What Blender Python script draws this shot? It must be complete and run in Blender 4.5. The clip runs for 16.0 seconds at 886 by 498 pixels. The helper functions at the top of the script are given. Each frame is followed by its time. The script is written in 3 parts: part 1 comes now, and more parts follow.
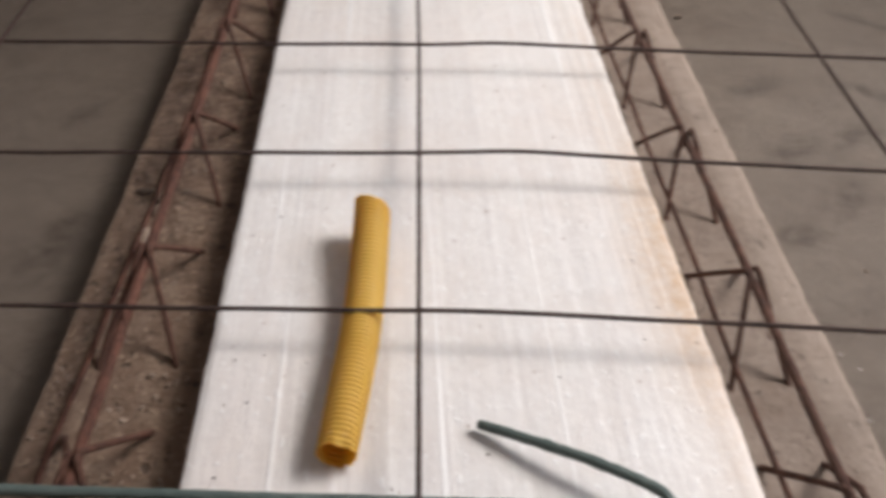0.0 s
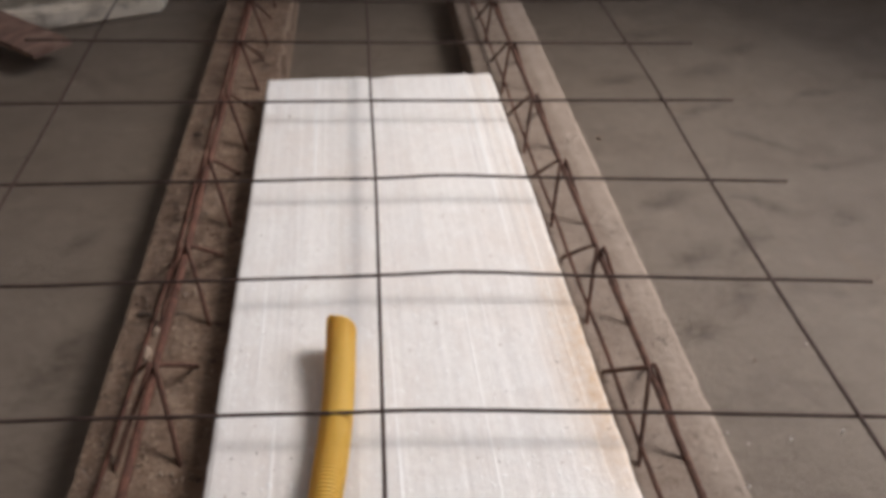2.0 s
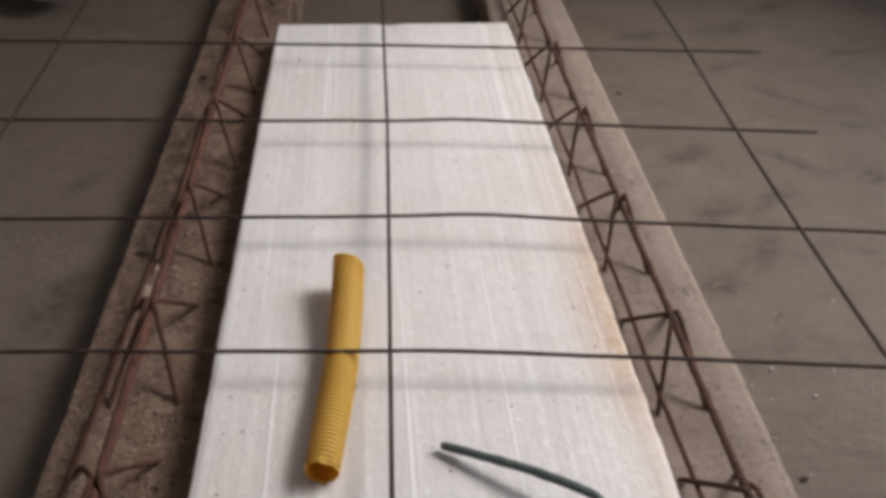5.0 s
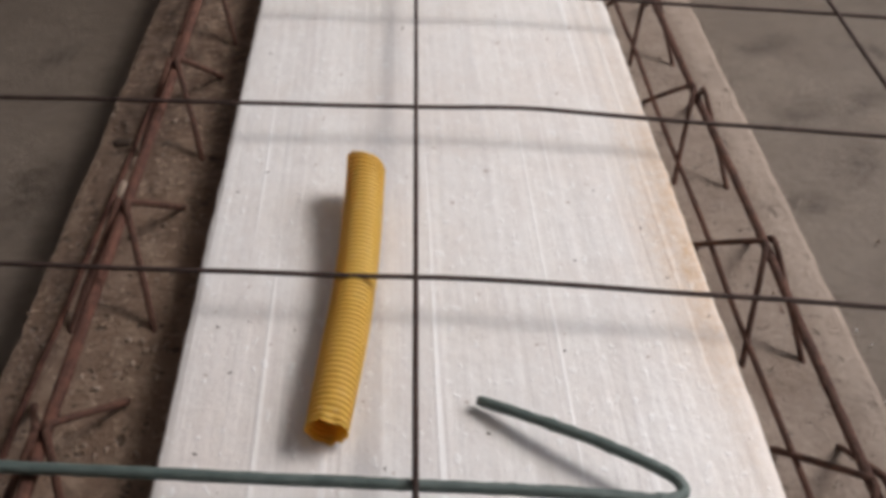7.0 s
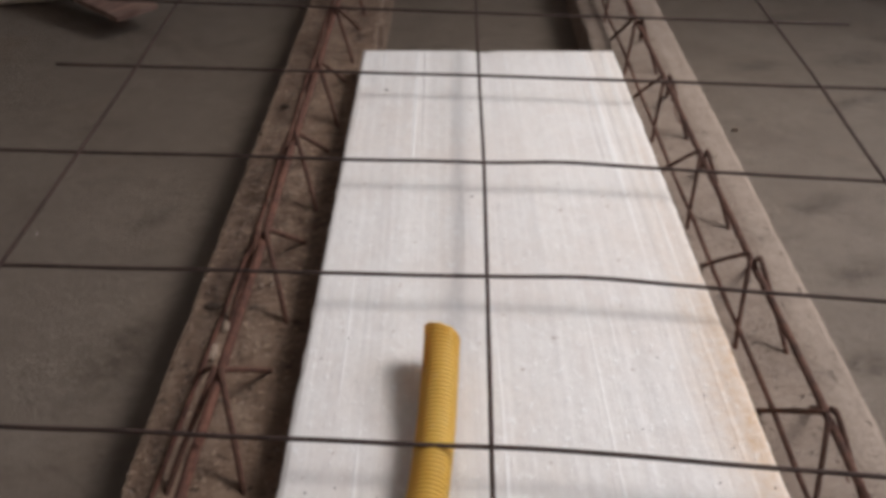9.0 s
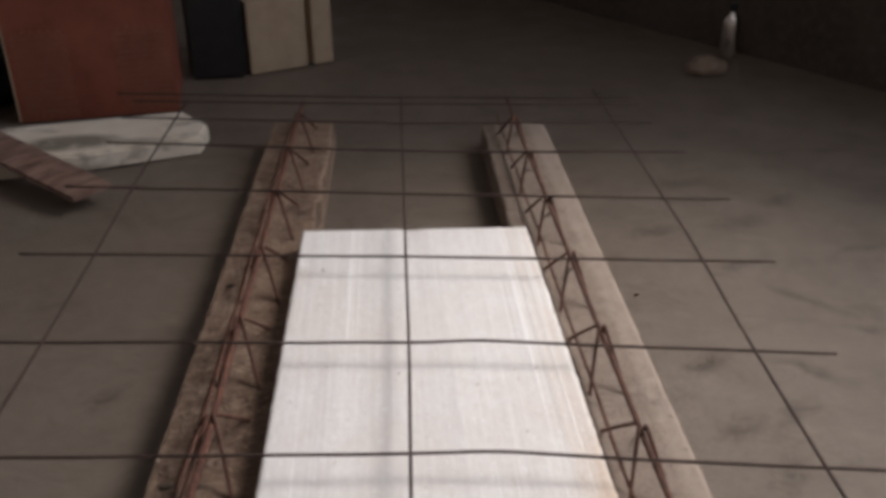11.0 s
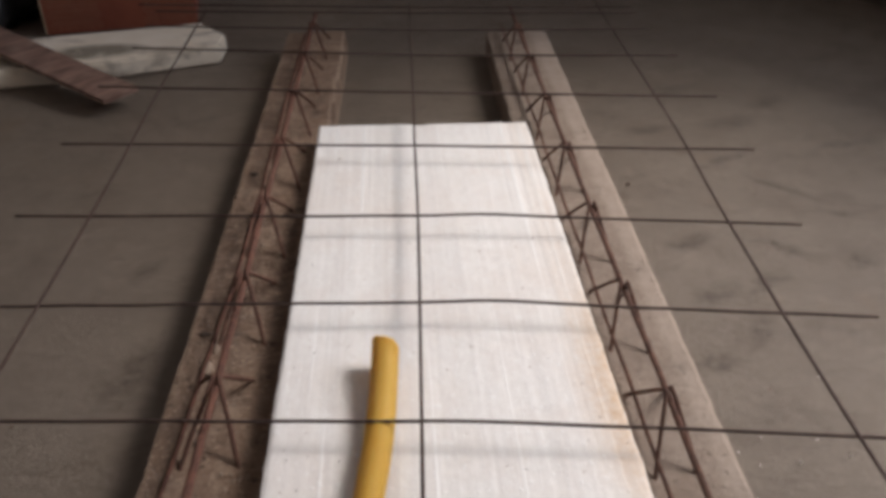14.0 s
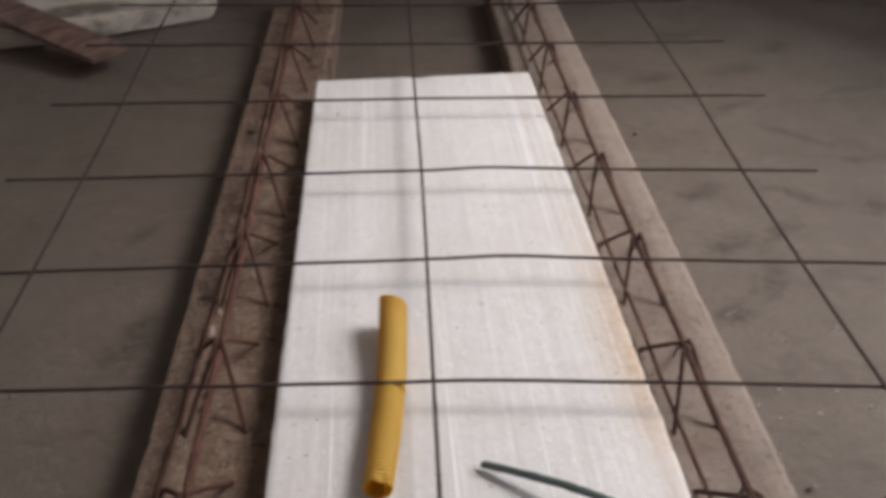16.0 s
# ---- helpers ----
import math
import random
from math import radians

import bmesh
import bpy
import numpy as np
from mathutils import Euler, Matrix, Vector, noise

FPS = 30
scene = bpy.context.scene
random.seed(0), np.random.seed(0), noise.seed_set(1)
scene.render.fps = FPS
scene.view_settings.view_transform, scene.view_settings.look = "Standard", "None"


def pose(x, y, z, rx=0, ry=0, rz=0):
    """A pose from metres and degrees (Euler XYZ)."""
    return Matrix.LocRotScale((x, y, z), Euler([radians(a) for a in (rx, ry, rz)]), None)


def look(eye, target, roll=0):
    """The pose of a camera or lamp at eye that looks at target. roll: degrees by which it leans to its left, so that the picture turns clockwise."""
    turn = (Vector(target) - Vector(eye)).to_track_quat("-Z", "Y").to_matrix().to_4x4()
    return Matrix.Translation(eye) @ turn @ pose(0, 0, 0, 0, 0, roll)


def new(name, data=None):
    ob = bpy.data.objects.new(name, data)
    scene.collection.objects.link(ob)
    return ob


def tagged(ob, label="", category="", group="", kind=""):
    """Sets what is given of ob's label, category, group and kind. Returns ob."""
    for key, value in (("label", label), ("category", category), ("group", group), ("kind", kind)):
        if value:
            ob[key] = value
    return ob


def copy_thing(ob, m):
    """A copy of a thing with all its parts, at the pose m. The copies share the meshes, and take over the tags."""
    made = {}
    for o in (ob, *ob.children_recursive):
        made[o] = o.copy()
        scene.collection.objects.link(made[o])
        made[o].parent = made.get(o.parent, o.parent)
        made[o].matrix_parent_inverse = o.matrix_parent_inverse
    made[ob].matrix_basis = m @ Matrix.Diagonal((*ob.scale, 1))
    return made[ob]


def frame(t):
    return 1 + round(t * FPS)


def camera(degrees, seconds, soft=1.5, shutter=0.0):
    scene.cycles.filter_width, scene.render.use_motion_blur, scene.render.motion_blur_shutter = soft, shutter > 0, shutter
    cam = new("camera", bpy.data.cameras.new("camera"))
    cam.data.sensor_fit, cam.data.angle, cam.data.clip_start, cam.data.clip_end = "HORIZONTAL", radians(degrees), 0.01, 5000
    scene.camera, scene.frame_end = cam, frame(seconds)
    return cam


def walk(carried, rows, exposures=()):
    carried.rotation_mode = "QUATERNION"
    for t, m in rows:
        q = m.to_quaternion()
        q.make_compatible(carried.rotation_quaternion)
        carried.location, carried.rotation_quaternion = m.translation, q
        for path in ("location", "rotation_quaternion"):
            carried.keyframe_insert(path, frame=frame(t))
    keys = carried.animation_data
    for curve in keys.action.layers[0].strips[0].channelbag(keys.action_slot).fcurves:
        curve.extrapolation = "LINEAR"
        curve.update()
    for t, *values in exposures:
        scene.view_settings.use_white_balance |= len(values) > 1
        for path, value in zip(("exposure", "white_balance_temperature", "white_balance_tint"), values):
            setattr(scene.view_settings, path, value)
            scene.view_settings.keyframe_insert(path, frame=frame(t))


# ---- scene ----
cam = camera(52.4, 16.0, soft=4.2, shutter=0.5)
PATH = [
    (0, (-0.027, 0.102, 0.568), (0.039, 1.63, -0.721), -0.4),
    (0.3, (-0.016, 0.084, 0.571), (0.148, 1.615, -0.706), -0.1),
    (0.5, (-0.015, 0.079, 0.575), (0.162, 1.605, -0.705), 0.1),
    (1, (-0.021, 0.087, 0.569), (0.122, 1.61, -0.719), -0.6),
    (1.5, (-0.014, 0.075, 0.621), (0.14, 1.626, -0.632), 0.0),
    (1.7, (-0.02, 0.047, 0.655), (0.144, 1.623, -0.565), 0.1),
    (2, (-0.028, -0.004, 0.69), (0.137, 1.627, -0.455), -0.3),
    (2.5, (-0.049, -0.073, 0.716), (0.102, 1.6, -0.369), 0.3),
    (3, (-0.051, -0.099, 0.711), (0.036, 1.577, -0.376), -0.5),
    (3.5, (-0.044, -0.096, 0.709), (0.057, 1.562, -0.406), -0.2),
    (3.7, (-0.039, -0.097, 0.706), (0.069, 1.563, -0.405), -0.2),
    (5.8, (-0.031, 0.103, 0.564), (0.12, 1.595, -0.759), 1.3),
    (6, (-0.035, 0.121, 0.548), (0.07, 1.581, -0.815), 0.9),
    (6.5, (-0.034, 0.142, 0.538), (0.074, 1.585, -0.843), 1.7),
    (7, (-0.037, 0.139, 0.545), (0.066, 1.597, -0.82), 1.8),
    (7.5, (-0.041, 0.141, 0.552), (0.024, 1.601, -0.813), 0.6),
    (7.8, (-0.05, 0.148, 0.551), (0.01, 1.639, -0.781), 0.3),
    (8, (-0.053, 0.147, 0.562), (0.008, 1.642, -0.765), 0.2),
    (8.5, (-0.063, 0.144, 0.588), (-0.053, 1.702, -0.665), -0.4),
    (9, (-0.055, 0.127, 0.603), (-0.062, 1.76, -0.552), -0.8),
    (9.5, (-0.058, 0.123, 0.6), (-0.054, 1.763, -0.546), -0.6),
    (10, (-0.042, 0.138, 0.635), (-0.008, 1.793, -0.488), -0.2),
    (10.2, (-0.033, 0.127, 0.692), (0.075, 1.865, -0.292), -0.3),
    (10.45, (-0.026, 0.104, 0.722), (0.100, 1.872, -0.205), -0.3),
    (11.3, (-0.035, 0.022, 0.728), (0.070, 1.775, -0.190), -0.5),
    (12.3, (-0.04, -0.054, 0.711), (0.05, 1.662, -0.313), -0.8),
    (12.5, (-0.038, -0.061, 0.709), (0.06, 1.626, -0.361), -0.4),
    (13, (-0.043, -0.081, 0.719), (0.051, 1.604, -0.354), -0.6),
    (13.5, (-0.041, -0.084, 0.723), (0.064, 1.604, -0.345), -0.3),
    (14, (-0.037, -0.092, 0.724), (0.054, 1.606, -0.329), -0.7),
    (14.5, (-0.039, -0.092, 0.714), (0.051, 1.591, -0.363), -0.8),
    (15, (-0.037, -0.089, 0.711), (0.051, 1.578, -0.391), -0.9),
    (15.3, (-0.039, -0.086, 0.706), (0.039, 1.577, -0.4), -1.1),
    (15.5, (-0.022, -0.079, 0.709), (0.04, 1.587, -0.395), -2.1),
    (15.7, (-0.019, -0.067, 0.693), (0.072, 1.598, -0.411), -2.4),
    (16, (-0.047, -0.065, 0.703), (0.046, 1.582, -0.427), -1.9),
]
walk(cam, [(t, look(eye, target, roll)) for t, eye, target, roll in PATH],
     [(0, 0, 6500, 10), (1, -0.04, 6500, 10), (1.5, -0.06, 6500, 10), (2, -0.09, 6500, 10), (2.5, -0.25, 6500, 10), (3, -0.31, 6450, 10), (3.7, -0.29, 6400, 10), (5.8, -0.3, 6450, 10), (7, -0.24, 6450, 10), (8, -0.3, 6450, 10), (8.5, -0.33, 6400, 10), (9.5, -0.19, 6400, 10), (10.2, -0.19, 6400, 10), (12.5, -0.09, 6550, 10), (13, -0.06, 6550, 10), (14, -0.08, 6500, 10), (15.5, -0.08, 6400, 10), (16, -0.26, 6350, 10)])

# ---- daylight: a veiled sun through one tall window, and the sky beyond it ----
SUN_WAY = Vector((0.82, 0.29, 1.0))
world = bpy.data.worlds.new("sky")
scene.world = world
world.use_nodes = True
wn = world.node_tree.nodes
sky = wn.new("ShaderNodeTexSky")
sky.sky_type = "NISHITA"
sky.sun_disc = False
sky.sun_elevation = math.asin(SUN_WAY.normalized().z)
sky.sun_rotation = math.atan2(SUN_WAY.x, SUN_WAY.y)
world.node_tree.links.new(sky.outputs[0], wn["Background"].inputs[0])
wn["Background"].inputs[1].default_value = 0.10
sun = new("sun", bpy.data.lights.new("sun", "SUN"))
sun.matrix_world = look(SUN_WAY * 6, (0, 0, 0))
sun.data.energy = 3.6
sun.data.angle = radians(26)
sun.data.color = (1.0, 0.915, 0.835)
# the room stands askew to the slab sample: N points at the window wall, S runs along it
N = Vector((0.85, 0.525, 0)).normalized()
S = Vector((-N.y, N.x, 0))
TURN = math.degrees(math.atan2(N.y, N.x))
WALL_N, SILL, HEAD, ROOF = 2.25, 1.12, 2.9, 3.3
WIN_A, WIN_B = -1.4, 1.02
BACK_N, SIDE_A, SIDE_B = -3.2, -3.0, 4.4


def room(n, s_, z):
    """A place from the room's own axes."""
    return N * n + S * s_ + Vector((0, 0, z))


skylight = new("window_daylight", bpy.data.lights.new("window_daylight", "AREA"))
skylight.data.shape, skylight.data.size, skylight.data.size_y = "RECTANGLE", WIN_B - WIN_A - 0.1, HEAD - SILL - 0.1
skylight.data.energy = 62
skylight.data.color = (0.90, 0.91, 1.0)
mid = room(WALL_N + 0.1, (WIN_A + WIN_B) / 2, (SILL + HEAD) / 2)
skylight.matrix_world = look(mid, mid - N)

# ---- materials ----
def shader(name):
    m = bpy.data.materials.new(name)
    m.use_nodes = True
    t = m.node_tree
    return m, t.nodes, t.links, t.nodes["Principled BSDF"]


def coords(n, l, scale=(1, 1, 1), kind="Object"):
    tc, mp = n.new("ShaderNodeTexCoord"), n.new("ShaderNodeMapping")
    mp.inputs["Scale"].default_value = scale
    l.new(tc.outputs[kind], mp.inputs[0])
    return mp.outputs[0]


def grain(n, l, at, scale, detail=6, rough=0.6, lo=0.35, hi=0.65):
    """Noise stretched to 0..1 between lo and hi."""
    t, r = n.new("ShaderNodeTexNoise"), n.new("ShaderNodeMapRange")
    t.inputs["Scale"].default_value, t.inputs["Detail"].default_value, t.inputs["Roughness"].default_value = scale, detail, rough
    r.inputs[1].default_value, r.inputs[2].default_value = lo, hi
    l.new(at, t.inputs["Vector"])
    l.new(t.outputs[0], r.inputs[0])
    return r.outputs[0]


def cells(n, l, at, scale, lo, hi, feature="F1"):
    t, r = n.new("ShaderNodeTexVoronoi"), n.new("ShaderNodeMapRange")
    t.feature = feature
    t.inputs["Scale"].default_value = scale
    r.inputs[1].default_value, r.inputs[2].default_value = lo, hi
    l.new(at, t.inputs["Vector"])
    l.new(t.outputs["Distance"], r.inputs[0])
    return r.outputs[0]


def mix(n, l, fac, a, b, how="MIX"):
    """a where fac is 0, b where it is 1; both a colour or an output."""
    m = n.new("ShaderNodeMix")
    m.data_type, m.blend_type = "RGBA", how
    for i, v in ((0, fac), (6, a), (7, b)):
        if isinstance(v, bpy.types.NodeSocket):
            l.new(v, m.inputs[i])
        else:
            m.inputs[i].default_value = v if i == 0 else (*v, 1)
    return m.outputs[2]


def times(n, l, a, k, add=0.0):
    m = n.new("ShaderNodeMath")
    m.operation = "MULTIPLY_ADD"
    l.new(a, m.inputs[0])
    m.inputs[1].default_value, m.inputs[2].default_value = k, add
    return m.outputs[0]


def plus(n, l, a, b, how="ADD"):
    m = n.new("ShaderNodeMath")
    m.operation = how
    l.new(a, m.inputs[0])
    l.new(b, m.inputs[1])
    return m.outputs[0]


def relief(n, l, b, height, depth, strength=1.0):
    k = n.new("ShaderNodeBump")
    k.inputs["Strength"].default_value, k.inputs["Distance"].default_value = strength, depth
    l.new(height, k.inputs["Height"])
    l.new(k.outputs[0], b.inputs["Normal"])


def concrete(name, dark, base, pale, rough=0.75, depth=0.0015, pits=0.6, aggregate=0.5, stain=(0.10, 0.07, 0.045), stains=0.4, worn=0.0, rim=None):
    """Cast concrete: cloudy tone, stains, pale aggregate showing through, and small dark air pits."""
    m, n, l, b = shader(name)
    at = coords(n, l)
    c = mix(n, l, grain(n, l, at, 5.0, 6, 0.65, 0.36, 0.64), dark, base)
    c = mix(n, l, times(n, l, grain(n, l, at, 38, 8, 0.72, 0.46, 0.72), 0.75), c, pale)
    c = mix(n, l, times(n, l, grain(n, l, at, 9, 8, 0.7, 0.56, 0.70), stains), c, stain)
    stones = grain(n, l, at, 150, 4, 0.6, 0.58, 0.66)
    c = mix(n, l, times(n, l, stones, aggregate), c, tuple(min(0.8, v * 1.35) for v in pale))
    holes = plus(n, l, grain(n, l, at, 95, 2, 0.5, 0.655, 0.70), grain(n, l, at, 230, 2, 0.5, 0.65, 0.70), "MAXIMUM")
    c = mix(n, l, times(n, l, holes, pits), c, tuple(v * 0.3 for v in dark))
    if worn:
        g, r = n.new("ShaderNodeNewGeometry"), n.new("ShaderNodeMapRange")
        r.inputs[1].default_value, r.inputs[2].default_value = 0.515, 0.56
        l.new(g.outputs["Pointiness"], r.inputs[0])
        c = mix(n, l, times(n, l, plus(n, l, r.outputs[0], grain(n, l, at, 60, 5, 0.7, 0.35, 0.6), "MULTIPLY"), worn), c, tuple(min(0.75, v * 1.2 + 0.06) for v in pale))
    if rim:
        # a paler band along one edge, with a ragged border
        sx, e = n.new("ShaderNodeSeparateXYZ"), n.new("ShaderNodeMapRange")
        l.new(at, sx.inputs[0])
        l.new(plus(n, l, sx.outputs[0], times(n, l, grain(n, l, at, 30, 6, 0.65, 0.2, 0.8), 0.014)), e.inputs[0])
        e.inputs[1].default_value, e.inputs[2].default_value = rim
        c = mix(n, l, times(n, l, e.outputs[0], 0.4), c, tuple(min(0.7, v * 1.3 + 0.03) for v in pale))
    l.new(c, b.inputs["Base Color"])
    h = plus(n, l, grain(n, l, at, 120, 8, 0.72, 0.2, 0.8), times(n, l, holes, -0.9))
    relief(n, l, b, plus(n, l, h, times(n, l, stones, 0.35)), depth)
    l.new(times(n, l, grain(n, l, at, 30, 6, 0.6), 0.22, rough - 0.1), b.inputs["Roughness"])
    return m


# dark smears on the cement: x, y, half length, half width, turn
SMEARS = ((0.790, 1.392, 0.055, 0.016, 0.1), (0.611, 1.505, 0.060, 0.026, 0.3), (0.615, 1.230, 0.075, 0.010, -0.8), (0.672, 1.140, 0.030, 0.010, -0.5), (0.540, 1.045, 0.060, 0.013, -0.5),
          (0.645, 0.995, 0.025, 0.014, 0.2), (0.560, 1.690, 0.060, 0.022, 0.3), (0.402, 1.065, 0.050, 0.020, 0.5), (0.720, 1.600, 0.050, 0.018, 0.4), (0.387, 1.303, 0.012, 0.007, 0.0),
          (0.405, 0.930, 0.045, 0.022, 0.4), (0.440, 0.850, 0.030, 0.016, 1.0), (0.485, 0.950, 0.050, 0.016, 0.7), (0.360, 0.780, 0.030, 0.014, 0.2), (0.560, 1.350, 0.060, 0.014, 0.5), (0.440, 1.480, 0.050, 0.016, 0.2),
          (-0.385, 0.800, 0.060, 0.032, 1.2), (-0.376, 0.840, 0.035, 0.014, 0.4), (-0.414, 1.060, 0.035, 0.018, 1.0))


def cement():
    """Trowelled cement: broad cloudy tones, smeared brown scuffs, fine grit, a dull polish."""
    m, n, l, b = shader("floor_cement")
    at = coords(n, l)
    c = mix(n, l, grain(n, l, at, 1.6, 4, 0.55, 0.3, 0.7), (0.144, 0.114, 0.089), (0.170, 0.136, 0.106))
    c = mix(n, l, times(n, l, grain(n, l, at, 7, 7, 0.65, 0.42, 0.7), 0.5), c, (0.206, 0.168, 0.133))
    # scuffs: warped, drawn out one way, and broken up
    w = n.new("ShaderNodeTexNoise")
    w.inputs["Scale"].default_value, w.inputs["Detail"].default_value = 4.0, 3
    l.new(at, w.inputs["Vector"])
    v = n.new("ShaderNodeVectorMath")
    v.operation = "MULTIPLY_ADD"
    v.inputs[1].default_value = (0.35, 0.35, 0)
    l.new(w.outputs["Color"], v.inputs[0])
    l.new(at, v.inputs[2])
    mp = n.new("ShaderNodeMapping")
    mp.inputs["Scale"].default_value = (5, 13, 5)
    mp.inputs["Rotation"].default_value = (0, 0, 0.5)
    l.new(v.outputs[0], mp.inputs[0])
    scuff = grain(n, l, mp.outputs[0], 1.0, 6, 0.68, 0.51, 0.64)
    broken = plus(n, l, scuff, grain(n, l, at, 24, 5, 0.7, 0.40, 0.62), "MULTIPLY")
    c = mix(n, l, times(n, l, broken, 0.6), c, (0.085, 0.060, 0.043))
    c = mix(n, l, times(n, l, grain(n, l, at, 30, 8, 0.74, 0.48, 0.64), 0.45), c, (0.125, 0.095, 0.072))
    c = mix(n, l, times(n, l, grain(n, l, at, 21, 8, 0.7, 0.54, 0.72), 0.4), c, (0.224, 0.187, 0.151))
    rust = grain(n, l, at, 5.3, 5, 0.6, 0.60, 0.72)
    c = mix(n, l, times(n, l, rust, 0.35), c, (0.165, 0.108, 0.066))
    # the smears have ragged outlines: their ground is warped before the distance is taken
    rag = n.new("ShaderNodeTexNoise")
    rag.inputs["Scale"].default_value, rag.inputs["Detail"].default_value = 30.0, 5
    l.new(at, rag.inputs["Vector"])
    bent = n.new("ShaderNodeVectorMath")
    bent.operation = "MULTIPLY_ADD"
    bent.inputs[1].default_value = (0.05, 0.05, 0)
    l.new(rag.outputs["Color"], bent.inputs[0])
    l.new(at, bent.inputs[2])
    total = None
    for x, y, long, wide, turn in SMEARS:
        k = n.new("ShaderNodeMapping")
        k.vector_type = "TEXTURE"
        k.inputs["Location"].default_value = (x + 0.025, y + 0.025, 0)
        k.inputs["Rotation"].default_value = (0, 0, turn)
        k.inputs["Scale"].default_value = (long, wide, 1)
        l.new(bent.outputs[0], k.inputs[0])
        d, r = n.new("ShaderNodeVectorMath"), n.new("ShaderNodeMapRange")
        d.operation = "LENGTH"
        r.inputs[1].default_value, r.inputs[2].default_value = 1.35, 0.2
        l.new(k.outputs[0], d.inputs[0])
        l.new(d.outputs["Value"], r.inputs[0])
        total = r.outputs[0] if total is None else plus(n, l, total, r.outputs[0], "MAXIMUM")
    smear = plus(n, l, total, grain(n, l, at, 60, 6, 0.72, 0.34, 0.56), "MULTIPLY")
    c = mix(n, l, times(n, l, smear, 0.72), c, (0.058, 0.041, 0.029))
    grit = grain(n, l, at, 420, 3, 0.6, 0.60, 0.72)
    c = mix(n, l, times(n, l, grit, 0.5), c, (0.070, 0.056, 0.046))
    l.new(c, b.inputs["Base Color"])
    l.new(times(n, l, grain(n, l, at, 8, 6, 0.6), 0.16, 0.38), b.inputs["Roughness"])
    b.inputs["Specular IOR Level"].default_value = 0.5
    relief(n, l, b, plus(n, l, grain(n, l, at, 75, 9, 0.75, 0.2, 0.8), times(n, l, smear, 0.5)), 0.0020)
    return m


def rusty(name, dark, base, bright, rough=0.7, metal=0.25, ribs=0.0):
    m, n, l, b = shader(name)
    at = coords(n, l)
    c = mix(n, l, grain(n, l, at, 60, 8, 0.75, 0.40, 0.60), dark, base)
    c = mix(n, l, times(n, l, grain(n, l, at, 160, 6, 0.7, 0.55, 0.75), 0.7), c, bright)
    l.new(c, b.inputs["Base Color"])
    b.inputs["Metallic"].default_value, b.inputs["Roughness"].default_value = metal, rough
    relief(n, l, b, grain(n, l, at, 420, 6, 0.75, 0.2, 0.8), 0.0012)
    return m


